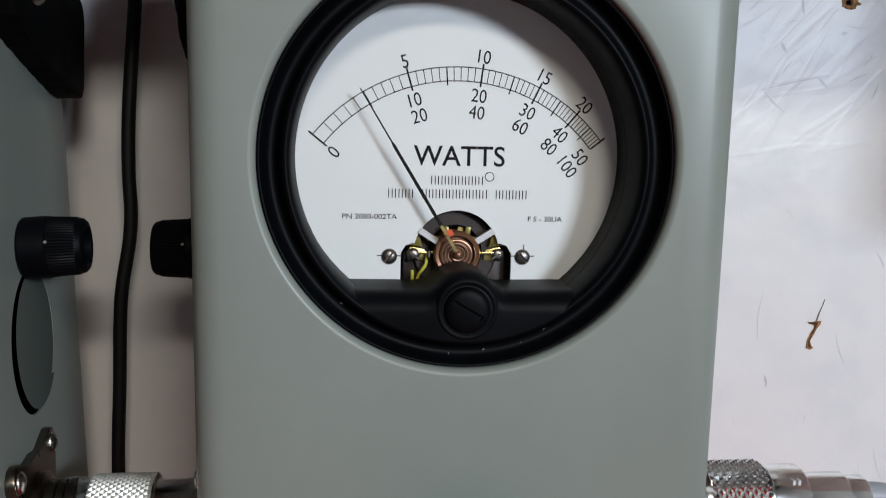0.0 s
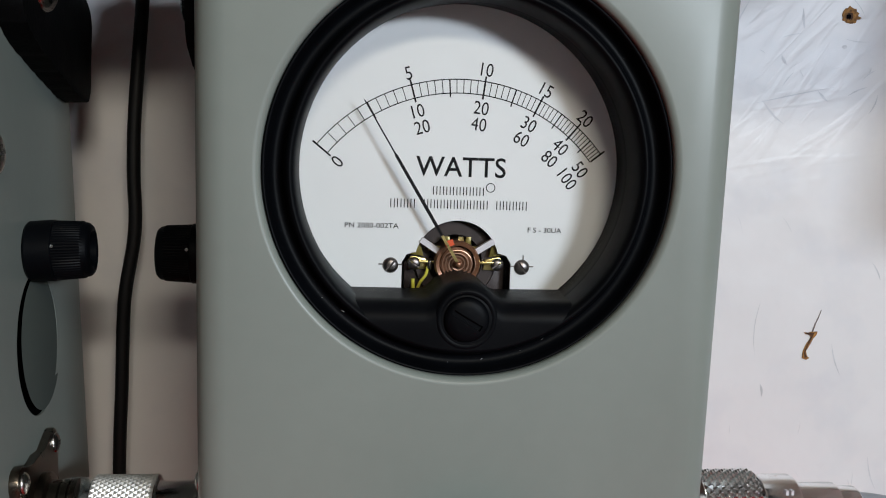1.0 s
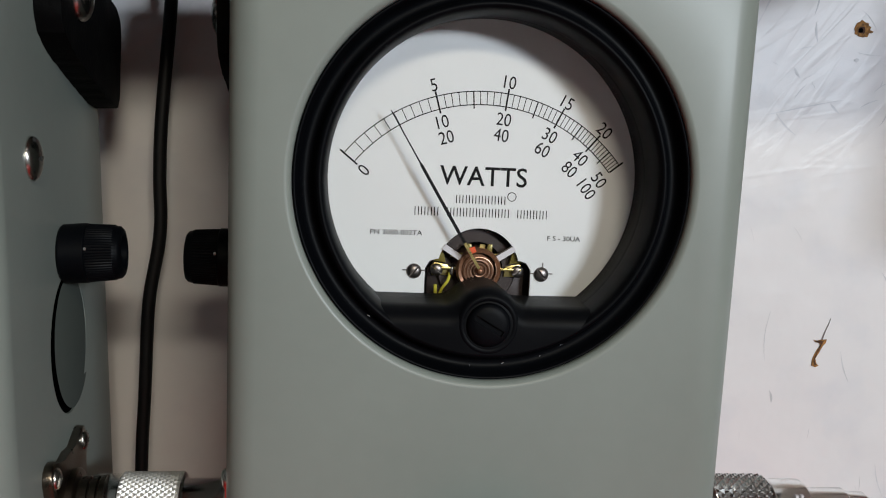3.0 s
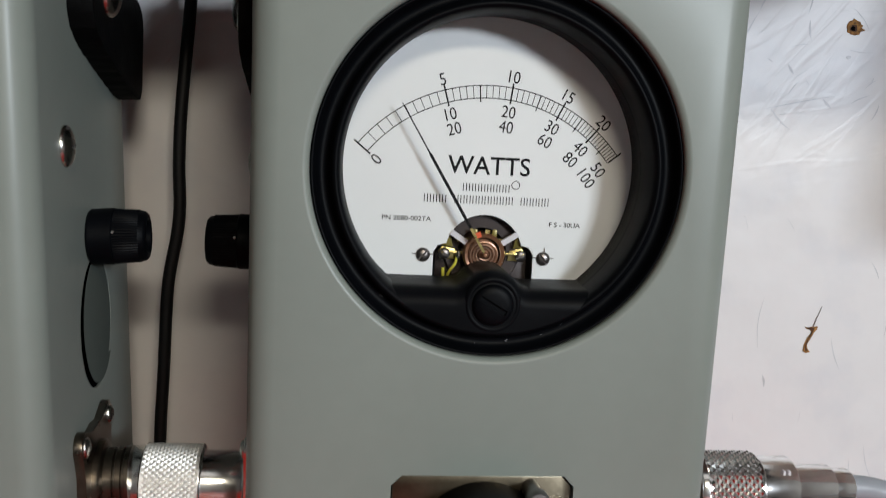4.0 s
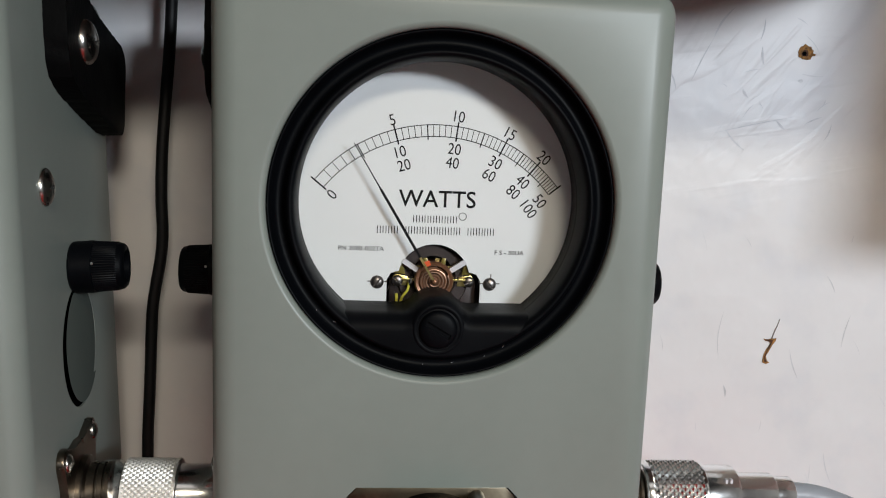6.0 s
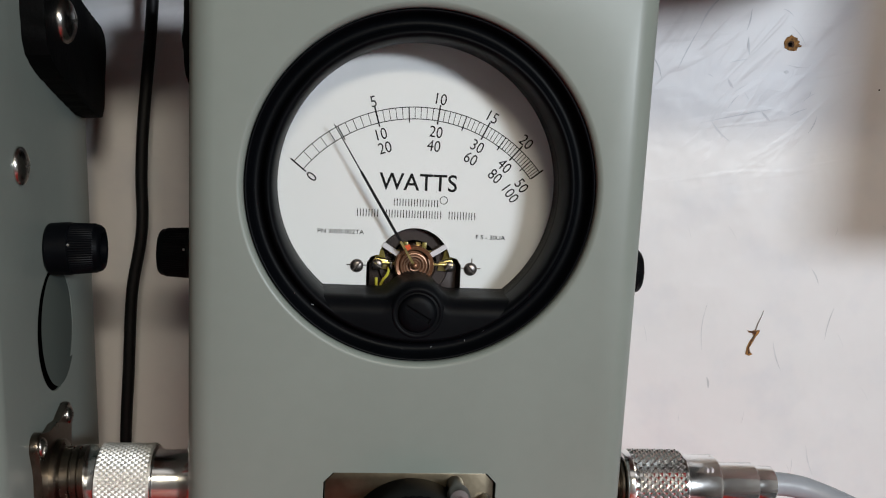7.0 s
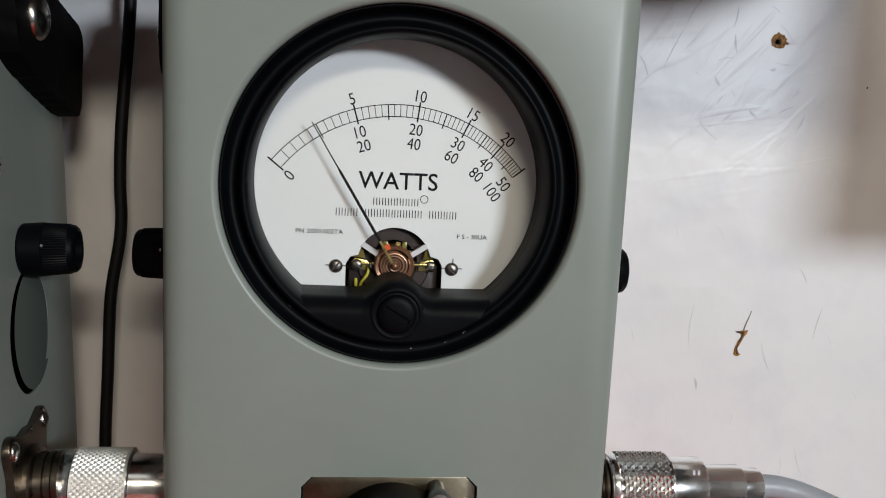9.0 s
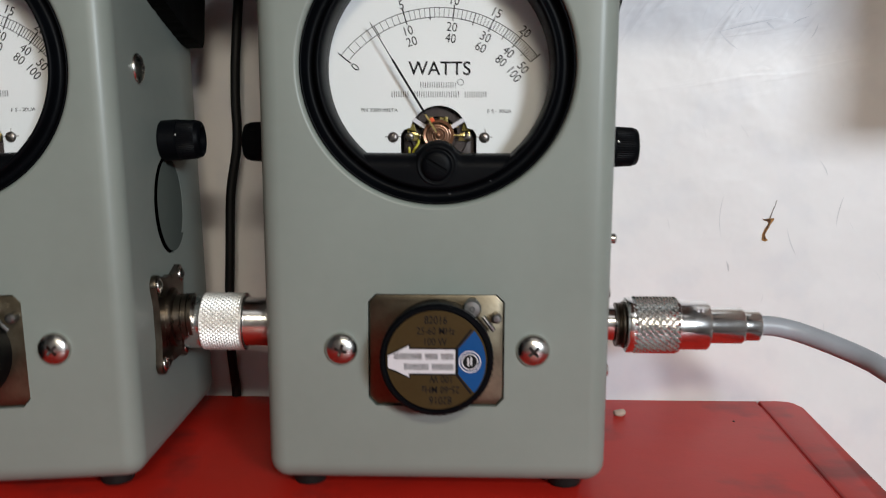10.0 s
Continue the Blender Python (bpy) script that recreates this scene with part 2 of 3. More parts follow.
def cut(ob, cutters):
    """Takes the cutters' solids out of ob's mesh."""
    tools = []
    for bm in cutters:
        tools.append(part("cutter", bm, INK, smooth=False))
        mod = ob.modifiers.new("cut", "BOOLEAN")
        mod.operation, mod.object, mod.solver = "DIFFERENCE", tools[-1], "EXACT"
    bpy.context.view_layer.update()
    me = bpy.data.meshes.new_from_object(ob.evaluated_get(bpy.context.evaluated_depsgraph_get()))
    ob.modifiers.clear()
    mat = ob.data.materials[0]
    ob.data = me
    me.materials.clear()
    me.materials.append(mat)
    bm = bmesh.new()
    bm.from_mesh(me)
    for fc in bm.faces:
        fc.smooth = True
        fc.material_index = 0
    for e in bm.edges:
        e.smooth = not (len(e.link_faces) == 2 and e.calc_face_angle(0) > radians(30))
    bm.to_mesh(me)
    bm.free()
    for o in tools:
        bpy.data.objects.remove(o)


def letters(text, size, at, turn=0.0, face=1.88, thin=0.0, deep=0.006, squash=1.0):
    """A bmesh of writing that faces -y, centred at (x, z), turned clockwise by degrees."""
    cu = bpy.data.curves.new("writing", "FONT")
    cu.body, cu.size, cu.align_x, cu.align_y, cu.offset, cu.extrude, cu.resolution_u = text, size, "CENTER", "CENTER", thin * size, deep / 2, 4
    ob = new("writing", cu)
    bpy.context.view_layer.update()
    me = bpy.data.meshes.new_from_object(ob.evaluated_get(bpy.context.evaluated_depsgraph_get()))
    bpy.data.objects.remove(ob)
    bm = bmesh.new()
    bm.from_mesh(me)
    xs, ys = [v.co.x for v in bm.verts], [v.co.y for v in bm.verts]
    mx, my = (min(xs) + max(xs)) / 2, (min(ys) + max(ys)) / 2
    c, s = math.cos(radians(-turn)), math.sin(radians(-turn))
    for v in bm.verts:
        x, y, z = (v.co.x - mx) * squash, v.co.y - my, v.co.z
        v.co = (at[0] + c * x - s * y, face - deep / 2 - z, at[1] + s * x + c * y)
    return bm


def strip(a, b, width, face, deep=0.005, bm=None):
    """A printed line from a to b (x, z)."""
    d = (Vector(b) - Vector(a)).normalized()
    n = Vector((-d.y, d.x)) * width / 2
    a, b = Vector(a), Vector(b)
    return prism([a - n, b - n, b + n, a + n], face - deep, face, bm=bm)


def word_bars(x0, x1, z, high, count, face, bm=None, gaps=(), stroke=0.02):
    """Plain bars in place of a name: a pair of upright strokes for each letter."""
    bm = bm or bmesh.new()
    pitch = (x1 - x0) / count
    for i in range(count):
        if i not in gaps:
            xm = x0 + (i + 0.5) * pitch
            for x in (xm - pitch * 0.26, xm + pitch * 0.26):
                strip((x, z - high / 2), (x, z + high / 2), stroke, face, bm=bm)
    return bm


def circle(cx, cz, r, a0=0, a1=360, n=48):
    return [(cx + r * math.cos(radians(a0 + (a1 - a0) * i / n)), cz + r * math.sin(radians(a0 + (a1 - a0) * i / n))) for i in range(n + (a1 - a0 != 360))]


def cross_screw(name, r, at, axis, parent, mat=STEEL, label="", dome=0.35, turn=20, cross=True):
    """A domed screw head whose outside looks along -y, +x or -x, with a driver slot cut in it."""
    h = r * dome
    prof = [(r, 0)] + [(r * math.cos(t), -0.05 * r - h * math.sin(t)) for t in [i * math.pi / 14 for i in range(7)]] + [(0, -0.05 * r - h)]
    bm = lathe(prof, (0, 0, 0), "y", 32)
    lathe_fill = [v for v in bm.verts if abs(v.co.y) < 1e-6]
    bm.faces.new(lathe_fill)
    head = part(name, bm, mat, None, label)
    w, lng = r * (0.085 if cross else 0.12), r * (0.38 if cross else 1.1)
    c1 = [(-lng, -w), (lng, -w), (lng, w), (-lng, w)]
    c2 = [(-w, -lng), (w, -lng), (w, lng), (-w, lng)]
    rot = lambda ps: [(x * math.cos(radians(turn)) - z * math.sin(radians(turn)), x * math.sin(radians(turn)) + z * math.cos(radians(turn))) for x, z in ps]  # noqa: E731
    tools = [prism(rot(c1), -h - r, -h * 0.25)]
    if cross:
        tools.append(prism(rot(c2), -h - r, -h * 0.25))
    cut(head, tools)
    if cross:
        # Dark inlay on the slot floor, its colour standing for shade.
        dark = prism(rot([(x * 0.94, z * 0.94) for x, z in c1]), -h * 0.32, -h * 0.26)
        prism(rot([(x * 0.94, z * 0.94) for x, z in c2]), -h * 0.33, -h * 0.27, bm=dark)
        part("slot_shade", dark, DARK, head, smooth=False)
    head.parent = parent
    turn_z = {"-y": 0, "+x": 90, "-x": -90}[axis]
    head.matrix_basis = pose(at[0] * CM, at[1] * CM, at[2] * CM, 0, 0, turn_z)
    return head


# ---- setting ----
def setting(name, bm, mat, label=""):
    return tagged(part(name, bm, mat, None, smooth=False), label, name.split("_")[0], kind="structure")


wall = setting("wall_north", box((-150, 10.87, -85), (150, 20, 160)), WALL, "scuffed white gloss board wall behind the meters")
setting("wall_south", box((-150, -215, -85), (150, -205, 160)), PALE, "plain unseen room wall")
setting("wall_west", box((-160, -215, -85), (-150, 20, 160)), ROOM, "plain unseen room wall")
setting("wall_east", box((150, -215, -85), (160, 20, 160)), PALE, "plain unseen room wall")
setting("ceiling", box((-160, -215, 160), (160, 20, 168)), ROOM, "plain room ceiling")
setting("floor", box((-160, -215, -93), (160, 20, -85)), ROOM, "plain room floor")

# Unseen board above the view, placed so its shadow darkens the upper wall.
shelf = thing("wall_shade_board", "unseen brown board placed to shade the top of the white wall", "shelf", (0, 10.87, 21.1))
part("board", box((-60, -15.87, 0), (16.7, -0.01, 2.0), 0.15), WOOD, shelf)
# Unseen box right of the view, added to block the cool lamp there.
cupboard = thing("lamp_blocker_box", "unseen pale grey box placed to shade the right of the white wall", "cupboard", (40, 3, 14))
part("body", box((-18.7, -7, 0), (17.1, 7.86, 9.0), 0.15), BLOCKER, cupboard)

# rust holes, chipped paint and scuffs of the wall board
rnd = random.Random(4)


def blot(cx, cz, r, seed, lo, hi, n=22, rough=0.35, flat=1.0):
    g = random.Random(seed)
    ps = []
    for i in range(n):
        a = 2 * math.pi * i / n
        k = r * (1 + rough * (g.random() - 0.5))
        ps.append((cx + k * math.cos(a) * flat, cz + k * math.sin(a)))
    return prism(ps, lo, hi)


hole = thing("screw_hole", "rust-brown torn screw hole in the white wall", "hole", (13.82, 10.87, 18.05))
part("torn_edge", blot(0, 0, 0.275, 8, -0.03, -0.004, n=22, rough=0.26), RUST, hole)
part("torn_flap", prism([(0.20, 0.02), (0.30, -0.02), (0.39, -0.05), (0.35, -0.10), (0.22, -0.12)], -0.035, -0.004, bevel=0.006), RUST, hole)
part("rust_stain", blot(-0.03, -0.03, 0.12, 11, -0.036, -0.006, n=15, rough=0.5), DARKRUST, hole)
# A flat black patch stands for the dark inside of the hole.
part("bore", blot(-0.06, -0.04, 0.075, 5, -0.045, -0.005), MATTBLACK, hole)
nick = thing("wall_nick", "tiny dark nick in the white wall", "nick", (17.3, 10.87, 16.6))
part("pit", blot(0, 0, 0.035, 4, -0.012, -0.003, n=9), DARK, nick)
nick_two = thing("wall_nick", "small grey nick in the white wall", "nick", (13.72, 10.87, 17.05))
part("pit", blot(0, 0, 0.06, 6, -0.012, -0.003, n=9, flat=1.5), SCRATCH, nick_two)
chip = thing("paint_chip", "hooked rust-brown chip in the white wall paint", "chip", (13.39, 10.87, 7.5))
part("flake", prism([(-0.22, 0.10), (-0.10, 0.06), (0.0, 0.10), (0.25, 0.12), (0.22, 0.0), (0.12, -0.12), (0.02, -0.33), (-0.10, -0.55), (-0.05, -0.72), (0.04, -0.80), (-0.08, -0.86), (-0.22, -0.80), (-0.20, -0.55), (-0.10, -0.30), (0.04, -0.10), (-0.02, 0.0), (-0.16, 0.02)], -0.035, -0.004), RUST, chip)
part("dark_core", prism([(-0.18, 0.08), (0.14, 0.07), (0.06, -0.10), (-0.06, -0.36), (-0.13, -0.62), (-0.06, -0.76), (-0.14, -0.78), (-0.17, -0.58), (-0.07, -0.30), (0.05, -0.04), (-0.14, 0.05)], -0.042, -0.006), DARKRUST, chip)
part("hair_crack", tube([(0.08, -0.01, 0.1), (0.17, -0.01, 0.4), (0.26, -0.01, 0.62), (0.33, -0.01, 0.85)], lambda t: 0.028 * (1 - 0.6 * t), 6), SCRATCH2, chip)

scuffs = bmesh.new()


def scuff(line, width):
    """A thin flat smear along a bent line, pointed at both ends."""
    P = [Vector(p) for p in line]
    left, right = [], []
    for i, p in enumerate(P):
        d = (P[min(i + 1, len(P) - 1)] - P[max(i - 1, 0)]).normalized()
        w = width * (0.12 + math.sin(math.pi * i / (len(P) - 1))) / 2
        left.append(p + Vector((-d.y, d.x)) * w)
        right.append(p - Vector((-d.y, d.x)) * w)
    prism(left + right[::-1], 10.866, 10.8695, bm=scuffs)


for (x0, z0), (x1, z1), w in [((12.22, 18.2), (12.32, 17.55), 0.06), ((11.6, 16.7), (11.82, 16.38), 0.07), ((12.95, 15.6), (13.3, 15.28), 0.06), ((11.1, 15.2), (11.85, 14.5), 0.05), ((11.1, 19.5), (10.4, 18.4), 0.06),
                              ((10.4, 18.4), (9.7, 16.9), 0.035), ((8.8, 17.3), (9.15, 16.6), 0.04), ((12.25, 19.2), (12.12, 18.4), 0.04), ((14.0, 15.5), (14.65, 15.8), 0.035), ((13.75, 17.3), (14.6, 17.25), 0.03),
                              ((10.7, 15.1), (13.5, 15.75), 0.03), ((16.46, 8.54), (16.2, 7.3), 0.03), ((15.9, 3.2), (16.3, 2.0), 0.03), ((11.55, 8.6), (11.48, 6.8), 0.022), ((14.2, 7.2), (14.6, 6.1), 0.035), ((11.75, 5.8), (11.85, 5.35), 0.06), ((15.4, 10.0), (15.75, 9.4), 0.035)]:
    n = Vector((z0 - z1, x1 - x0)) * rnd.uniform(-0.08, 0.08)
    scuff([(x0 + (x1 - x0) * k / 6 + n.x * math.sin(math.pi * k / 6), z0 + (z1 - z0) * k / 6 + n.y * math.sin(math.pi * k / 6)) for k in range(7)], w * 1.25)
for i in range(10):
    x, z = rnd.uniform(8.3, 15.8), rnd.triangular(13.0, 19.8, 17.5)
    a, ln = rnd.choice((rnd.uniform(0.1, 0.6), rnd.uniform(0.7, 1.2), rnd.uniform(1.6, 2.3))), rnd.uniform(0.15, 0.9)
    k = rnd.uniform(-0.4, 0.4)
    scuff([(x + ln * t * math.cos(a + k * t), z + ln * t * math.sin(a + k * t)) for t in (0, 0.2, 0.4, 0.6, 0.8, 1.0)], rnd.uniform(0.012, 0.045))
for i in range(16):
    x, z, ln = rnd.uniform(8.0, 19.0), rnd.uniform(1.5, 12.0), rnd.uniform(0.2, 0.8)
    a = rnd.uniform(1.2, 2.2)
    scuff([(x + ln * t * math.cos(a + 0.2 * t), z + ln * t * math.sin(a + 0.2 * t)) for t in (0, 0.25, 0.5, 0.75, 1.0)], rnd.uniform(0.008, 0.016))
tagged(part("wall_scuffs", scuffs, SCRATCH), "faint grey scuffs and dents on the white wall", "scuffs", kind="stuff")

# ---- tool chest ----
chest = thing("tool_chest", "red enamelled steel tool chest with a grooved lid", "tool chest", (0, 0, -84.9))
ZT = 84.8
part("body", prism([(-62, -18), (12.7, -18), (14.6, 10.0), (-62, 10.0)], 0, 76, "z", 0.3), RED, chest)
part("lid", prism([(-62.2, -18.2), (11.40, -18.2), (13.19, 10.6), (-62.2, 10.6)], 76.05, ZT, "z", 0.12, 3), RED, chest)
part("lid_groove", prism([(-60, -17.5), (11.75, -17.5), (13.5, 10.0), (-60, 10.0)], 76.02, ZT - 0.08, "z"), RED, chest)
part("lid_rim", prism([(11.47, -18.2), (12.99, -18.2), (14.76, 9.6), (14.76, 9.95), (14.66, 10.3), (14.42, 10.53), (14.05, 10.6), (13.26, 10.6)], 76.04, ZT + 0.02, "z", 0.13, 3), RED, chest)

crumb = thing("paint_crumb", "pale crumb lying on the red lid", "crumb", (7.05, 8.3, -0.1))
bmc = bmesh.new()
bmesh.ops.create_icosphere(bmc, subdivisions=2, radius=0.22)
for v in bmc.verts:
    v.co = Vector((v.co.x * 1.2, v.co.y, v.co.z * 0.7 + 0.12)) * (1 + 0.25 * noise.noise(v.co * 9))
part("grain", bmc, CRUMB, crumb)
speck = thing("dark_speck", "tiny dark speck on the red lid", "speck", (11.4, 7.7, -0.1))
part("grain", lathe([(0, 0.04), (0.04, 0.03), (0.055, 0.0), (0, 0)], axis="z", seg=10), DARK, speck)


# ---- wattmeters ----
def scale_angle(p):
    """Needle angle in degrees right of upright for a reading on the 0 to 25 scale."""
    xs = [0, 2.5, 5, 7.5, 10, 12.5, 15, 17.5, 20, 22.5, 25]
    ys = [-51.1, -31.0, -16.3, -4.3, 6.9, 17.0, 25.6, 33.4, 40.0, 46.0, 51.4]
    if p < 2.5:
        return -51.1 + 20.1 * (p / 2.5) ** 0.88
    return float(np.interp(p, xs, ys))


def on_dial(r, a):
    return (r * math.sin(radians(a)), 11.0 + r * math.cos(radians(a)))


def build_dial(meter):
    face = 1.88
    outline = circle(0, 13.1, 3.5, 0, 360, 72)
    dial = part("dial", prism(outline, face, face + 0.08), DIAL, None, "white printed scale card")
    cut(dial, [prism([(-1.2, 9.0), (1.2, 9.0), (1.2, 11.0), (1.1, 11.17), (0.95, 11.22), (-0.95, 11.22), (-1.1, 11.17), (-1.2, 11.0)], 1.5, 2.5),
               prism(circle(0, 11.0, 0.93), 1.5, 2.5)])
    dial.parent = meter
    for r in (3.95, 3.66):
        bm = bmesh.new()
        pts = [on_dial(r, -51.1 + 102.5 * i / 90) for i in range(91)]
        for a, b in zip(pts, pts[1:]):
            strip(a, b, 0.021, face - 0.001, bm=bm)
        part("scale_arc", bm, INK, dial)
    ticks = bmesh.new()
    for i in range(51):
        p = i * 0.5
        a = scale_angle(p)
        if i % 5 == 0 and i % 10 == 5:
            strip(on_dial(3.57, a), on_dial(3.95, a), 0.028, face, bm=ticks)
        elif i % 10 == 0:
            strip(on_dial(3.57 if i < 50 else 3.68, a), on_dial(4.06, a), 0.038, face, bm=ticks)
        else:
            strip(on_dial(3.665, a), on_dial(3.945, a), 0.0165, face, bm=ticks)
    part("scale_division", ticks, INK, dial)
    rows = [(4.20, (("5", 5), ("10", 10), ("15", 15), ("20", 20))),
            (3.385, (("0", 0), ("10", 5), ("20", 10), ("30", 15), ("40", 20), ("50", 25))),
            (3.035, (("20", 5), ("40", 10), ("60", 15), ("80", 20), ("100", 25)))]
    for r, marks in rows:
        for text, p in marks:
            a = scale_angle(p)
            part("numeral", letters(text, 0.40, on_dial(r, a), a, face, squash=0.86), INK, dial, smooth=False)
    part("unit_word", letters("WATTS", 0.60, (0.02, 13.09), 0, face, thin=0.008, squash=0.97), INK, dial, smooth=False)
    part("name_bar", word_bars(-0.60, 0.56, 12.57, 0.18, 8, face), INK, dial)
    part("name_bar", word_bars(-1.51, 1.52, 12.28, 0.19, 21, face, gaps=(4, 15)), INK, dial)
    ring = circle(0.68, 12.66, 0.095, 0, 360, 20)
    bm = bmesh.new()
    for a, b in zip(ring, ring[1:] + ring[:1]):
        strip(a, b, 0.018, face, bm=bm)
    part("round_mark", bm, INK, dial)
    part("part_number", letters("PN 2080-002TA", 0.155, (-1.87, 11.785), 0, face, thin=0.006, squash=1.13), INK, dial, smooth=False)
    part("full_scale_note", letters("F S - 30UA", 0.155, (1.92, 11.76), 0, face, thin=0.006, squash=1.11), INK, dial, smooth=False)
    for s in (-1, 1):
        cross_screw("dial_screw", 0.17, (s * 1.445, face, 10.93), "-y", dial, DULL, "dull slotted screw", 0.5, -50 * s, False)
        bm = strip((s * 1.445 - 0.26, 10.95), (s * 1.445 + 0.26, 10.95), 0.025, face - 0.003, 0.01)
        if s > 0:
            strip((1.47, 10.9), (1.47, 11.2), 0.025, face - 0.003, 0.01, bm)
        part("washer_tab", bm, DULL, dial)


def build_movement(meter):
    mv = part("movement", box((-1.6, 3.2, 9.3), (1.6, 3.6, 12.0)), DARK, meter, "dark meter movement behind the dial")
    part("magnet_ring", lathe([(0.60, 2.15), (0.88, 2.15), (0.95, 2.3), (0.95, 3.2), (0.60, 3.2), (0.60, 2.15)], (0, 0, 11.0), "y", 48), DARK, mv, "dark brown magnet ring")
    part("frame_plate", prism([(-1.12, 9.4), (1.12, 9.4), (1.12, 10.95), (0.9, 11.12), (0.5, 11.0), (-0.5, 11.0), (-0.9, 11.12), (-1.12, 10.95)], 2.25, 2.5, "y", 0.04), DARK, mv)
    part("coil_drum", lathe([(0, 1.95), (0.16, 1.95), (0.2, 1.85), (0.36, 1.85), (0.40, 1.95), (0.46, 2.0), (0.46, 2.9), (0, 2.9)], (0, 0, 11.0), "y", 40), COPPER, mv, "copper-brown moving coil")
    bm = bmesh.new()
    sp = [((0.08 + 0.075 * a / 6.283) * math.cos(a), 1.76 - 0.004 * a, 11.0 + (0.08 + 0.070 * a / 6.283) * math.sin(a)) for a in [i * 0.45 for i in range(58)]]
    tube(sp, lambda t: 0.020 - 0.006 * t, 6, 2, bm)
    part("hair_spring", bm, SPRING, mv, "fine coiled spring")
    part("hub", lathe([(0, 1.55), (0.05, 1.57), (0.09, 1.65), (0.09, 1.9)], (0, 0, 11.0), "y", 16), COPPER, mv)
    part("clear_ring", lathe([(0.40, 1.72), (0.47, 1.70), (0.50, 1.76), (0.50, 1.95), (0.40, 1.95), (0.40, 1.72)], (0, 0, 11.0), "y", 40), COPPER, mv)
    for s in (-1, 1):
        bm = strip((s * 0.42, 11.26), (s * 0.80, 11.50), 0.13, 1.95, 0.12)
        part("white_arm", bm, WHITE, mv, "white stop arm")
        part("cross_bar", box((min(s * 0.42, s * 1.0), 1.95, 10.97), (max(s * 0.42, s * 1.0), 2.05, 11.03), 0.015), BRASS, mv, "brass cross bar")
        part("lug", prism([(s * 0.62, 10.82), (s * 1.02, 10.82), (s * 1.06, 11.0), (s * 0.98, 11.12), (s * 0.66, 11.06)], 2.08, 2.2, "y", 0.02), BRASS, mv)
        cross_screw("screw", 0.14, (s * 0.92, 2.0, 10.96), "-y", mv, DULL, "", 0.5, 35 * s, False)
    for s in (-1, 1):
        part("amber_tab", prism([(s * 0.72, 11.12), (s * 1.02, 11.16), (s * 0.98, 11.34), (s * 0.80, 11.46)], 2.0, 2.12, "y", 0.02), AMBER, mv, "amber lacquered tab")
        part("ring_tab", prism([(s * 0.22 - 0.07, 11.34), (s * 0.22 + 0.07, 11.34), (s * 0.24 + 0.06, 11.58), (s * 0.24 - 0.05, 11.58)], 1.86, 1.94, "y", 0.02), AMBER, mv, "amber lacquered tab")
    part("solder_tip", lathe([(0, -0.10), (0.05, -0.08), (0.065, 0.0), (0.05, 0.10), (0, 0.12)], (-0.58, 1.98, 10.93), "z", 14), STEEL, mv, "bright solder tip")
    part("upper_bridge", strip((-0.62, 11.30), (0.62, 11.30), 0.10, 2.1, 0.08), BRASS, mv)
    part("balance_arm", strip((0.05, 11.2), (0.10, 11.56), 0.12, 2.05, 0.06), BRASS, mv)
    part("yellow_lead", tube([(-0.62, 2.0, 10.9), (-0.66, 1.98, 10.72), (-0.80, 2.0, 10.5), (-0.86, 2.1, 10.2)], 0.035, 8), YELLOW, mv, "yellow sleeved lead")
    part("yellow_lead", tube([(-0.94, 2.0, 10.62), (-0.93, 2.0, 10.4), (-0.92, 2.1, 10.1)], 0.04, 8), YELLOW, mv, "yellow sleeved lead")


def build_needle(meter, reading):
    a = scale_angle(reading)
    y = 1.42
    pts = [(-0.012, 4.03), (0.012, 4.03), (0.016, 2.75), (0.032, 2.7), (0.036, 0.75), (-0.036, 0.75), (-0.032, 2.7), (-0.016, 2.75)]
    c, s = math.cos(radians(a)), math.sin(radians(a))
    turn = lambda ps: [(x * c + z * s, 11.0 - x * s + z * c) for x, z in ps]  # noqa: E731
    nd = part("needle", prism(turn(pts), y, y + 0.03), INK, meter, "thin black pointer")
    part("needle_root", prism(turn([(-0.03, 0.75), (0.03, 0.75), (0.03, 0.1), (-0.03, 0.1)]), y, y + 0.04), BRASS, nd, "brass root of the pointer")
    part("needle_tail", prism(turn([(-0.02, 0.60), (0.16, 0.56), (0.14, 0.44), (-0.04, 0.46)]), y + 0.1, y + 0.16), REDBIT, nd, "red paint on the pointer root")


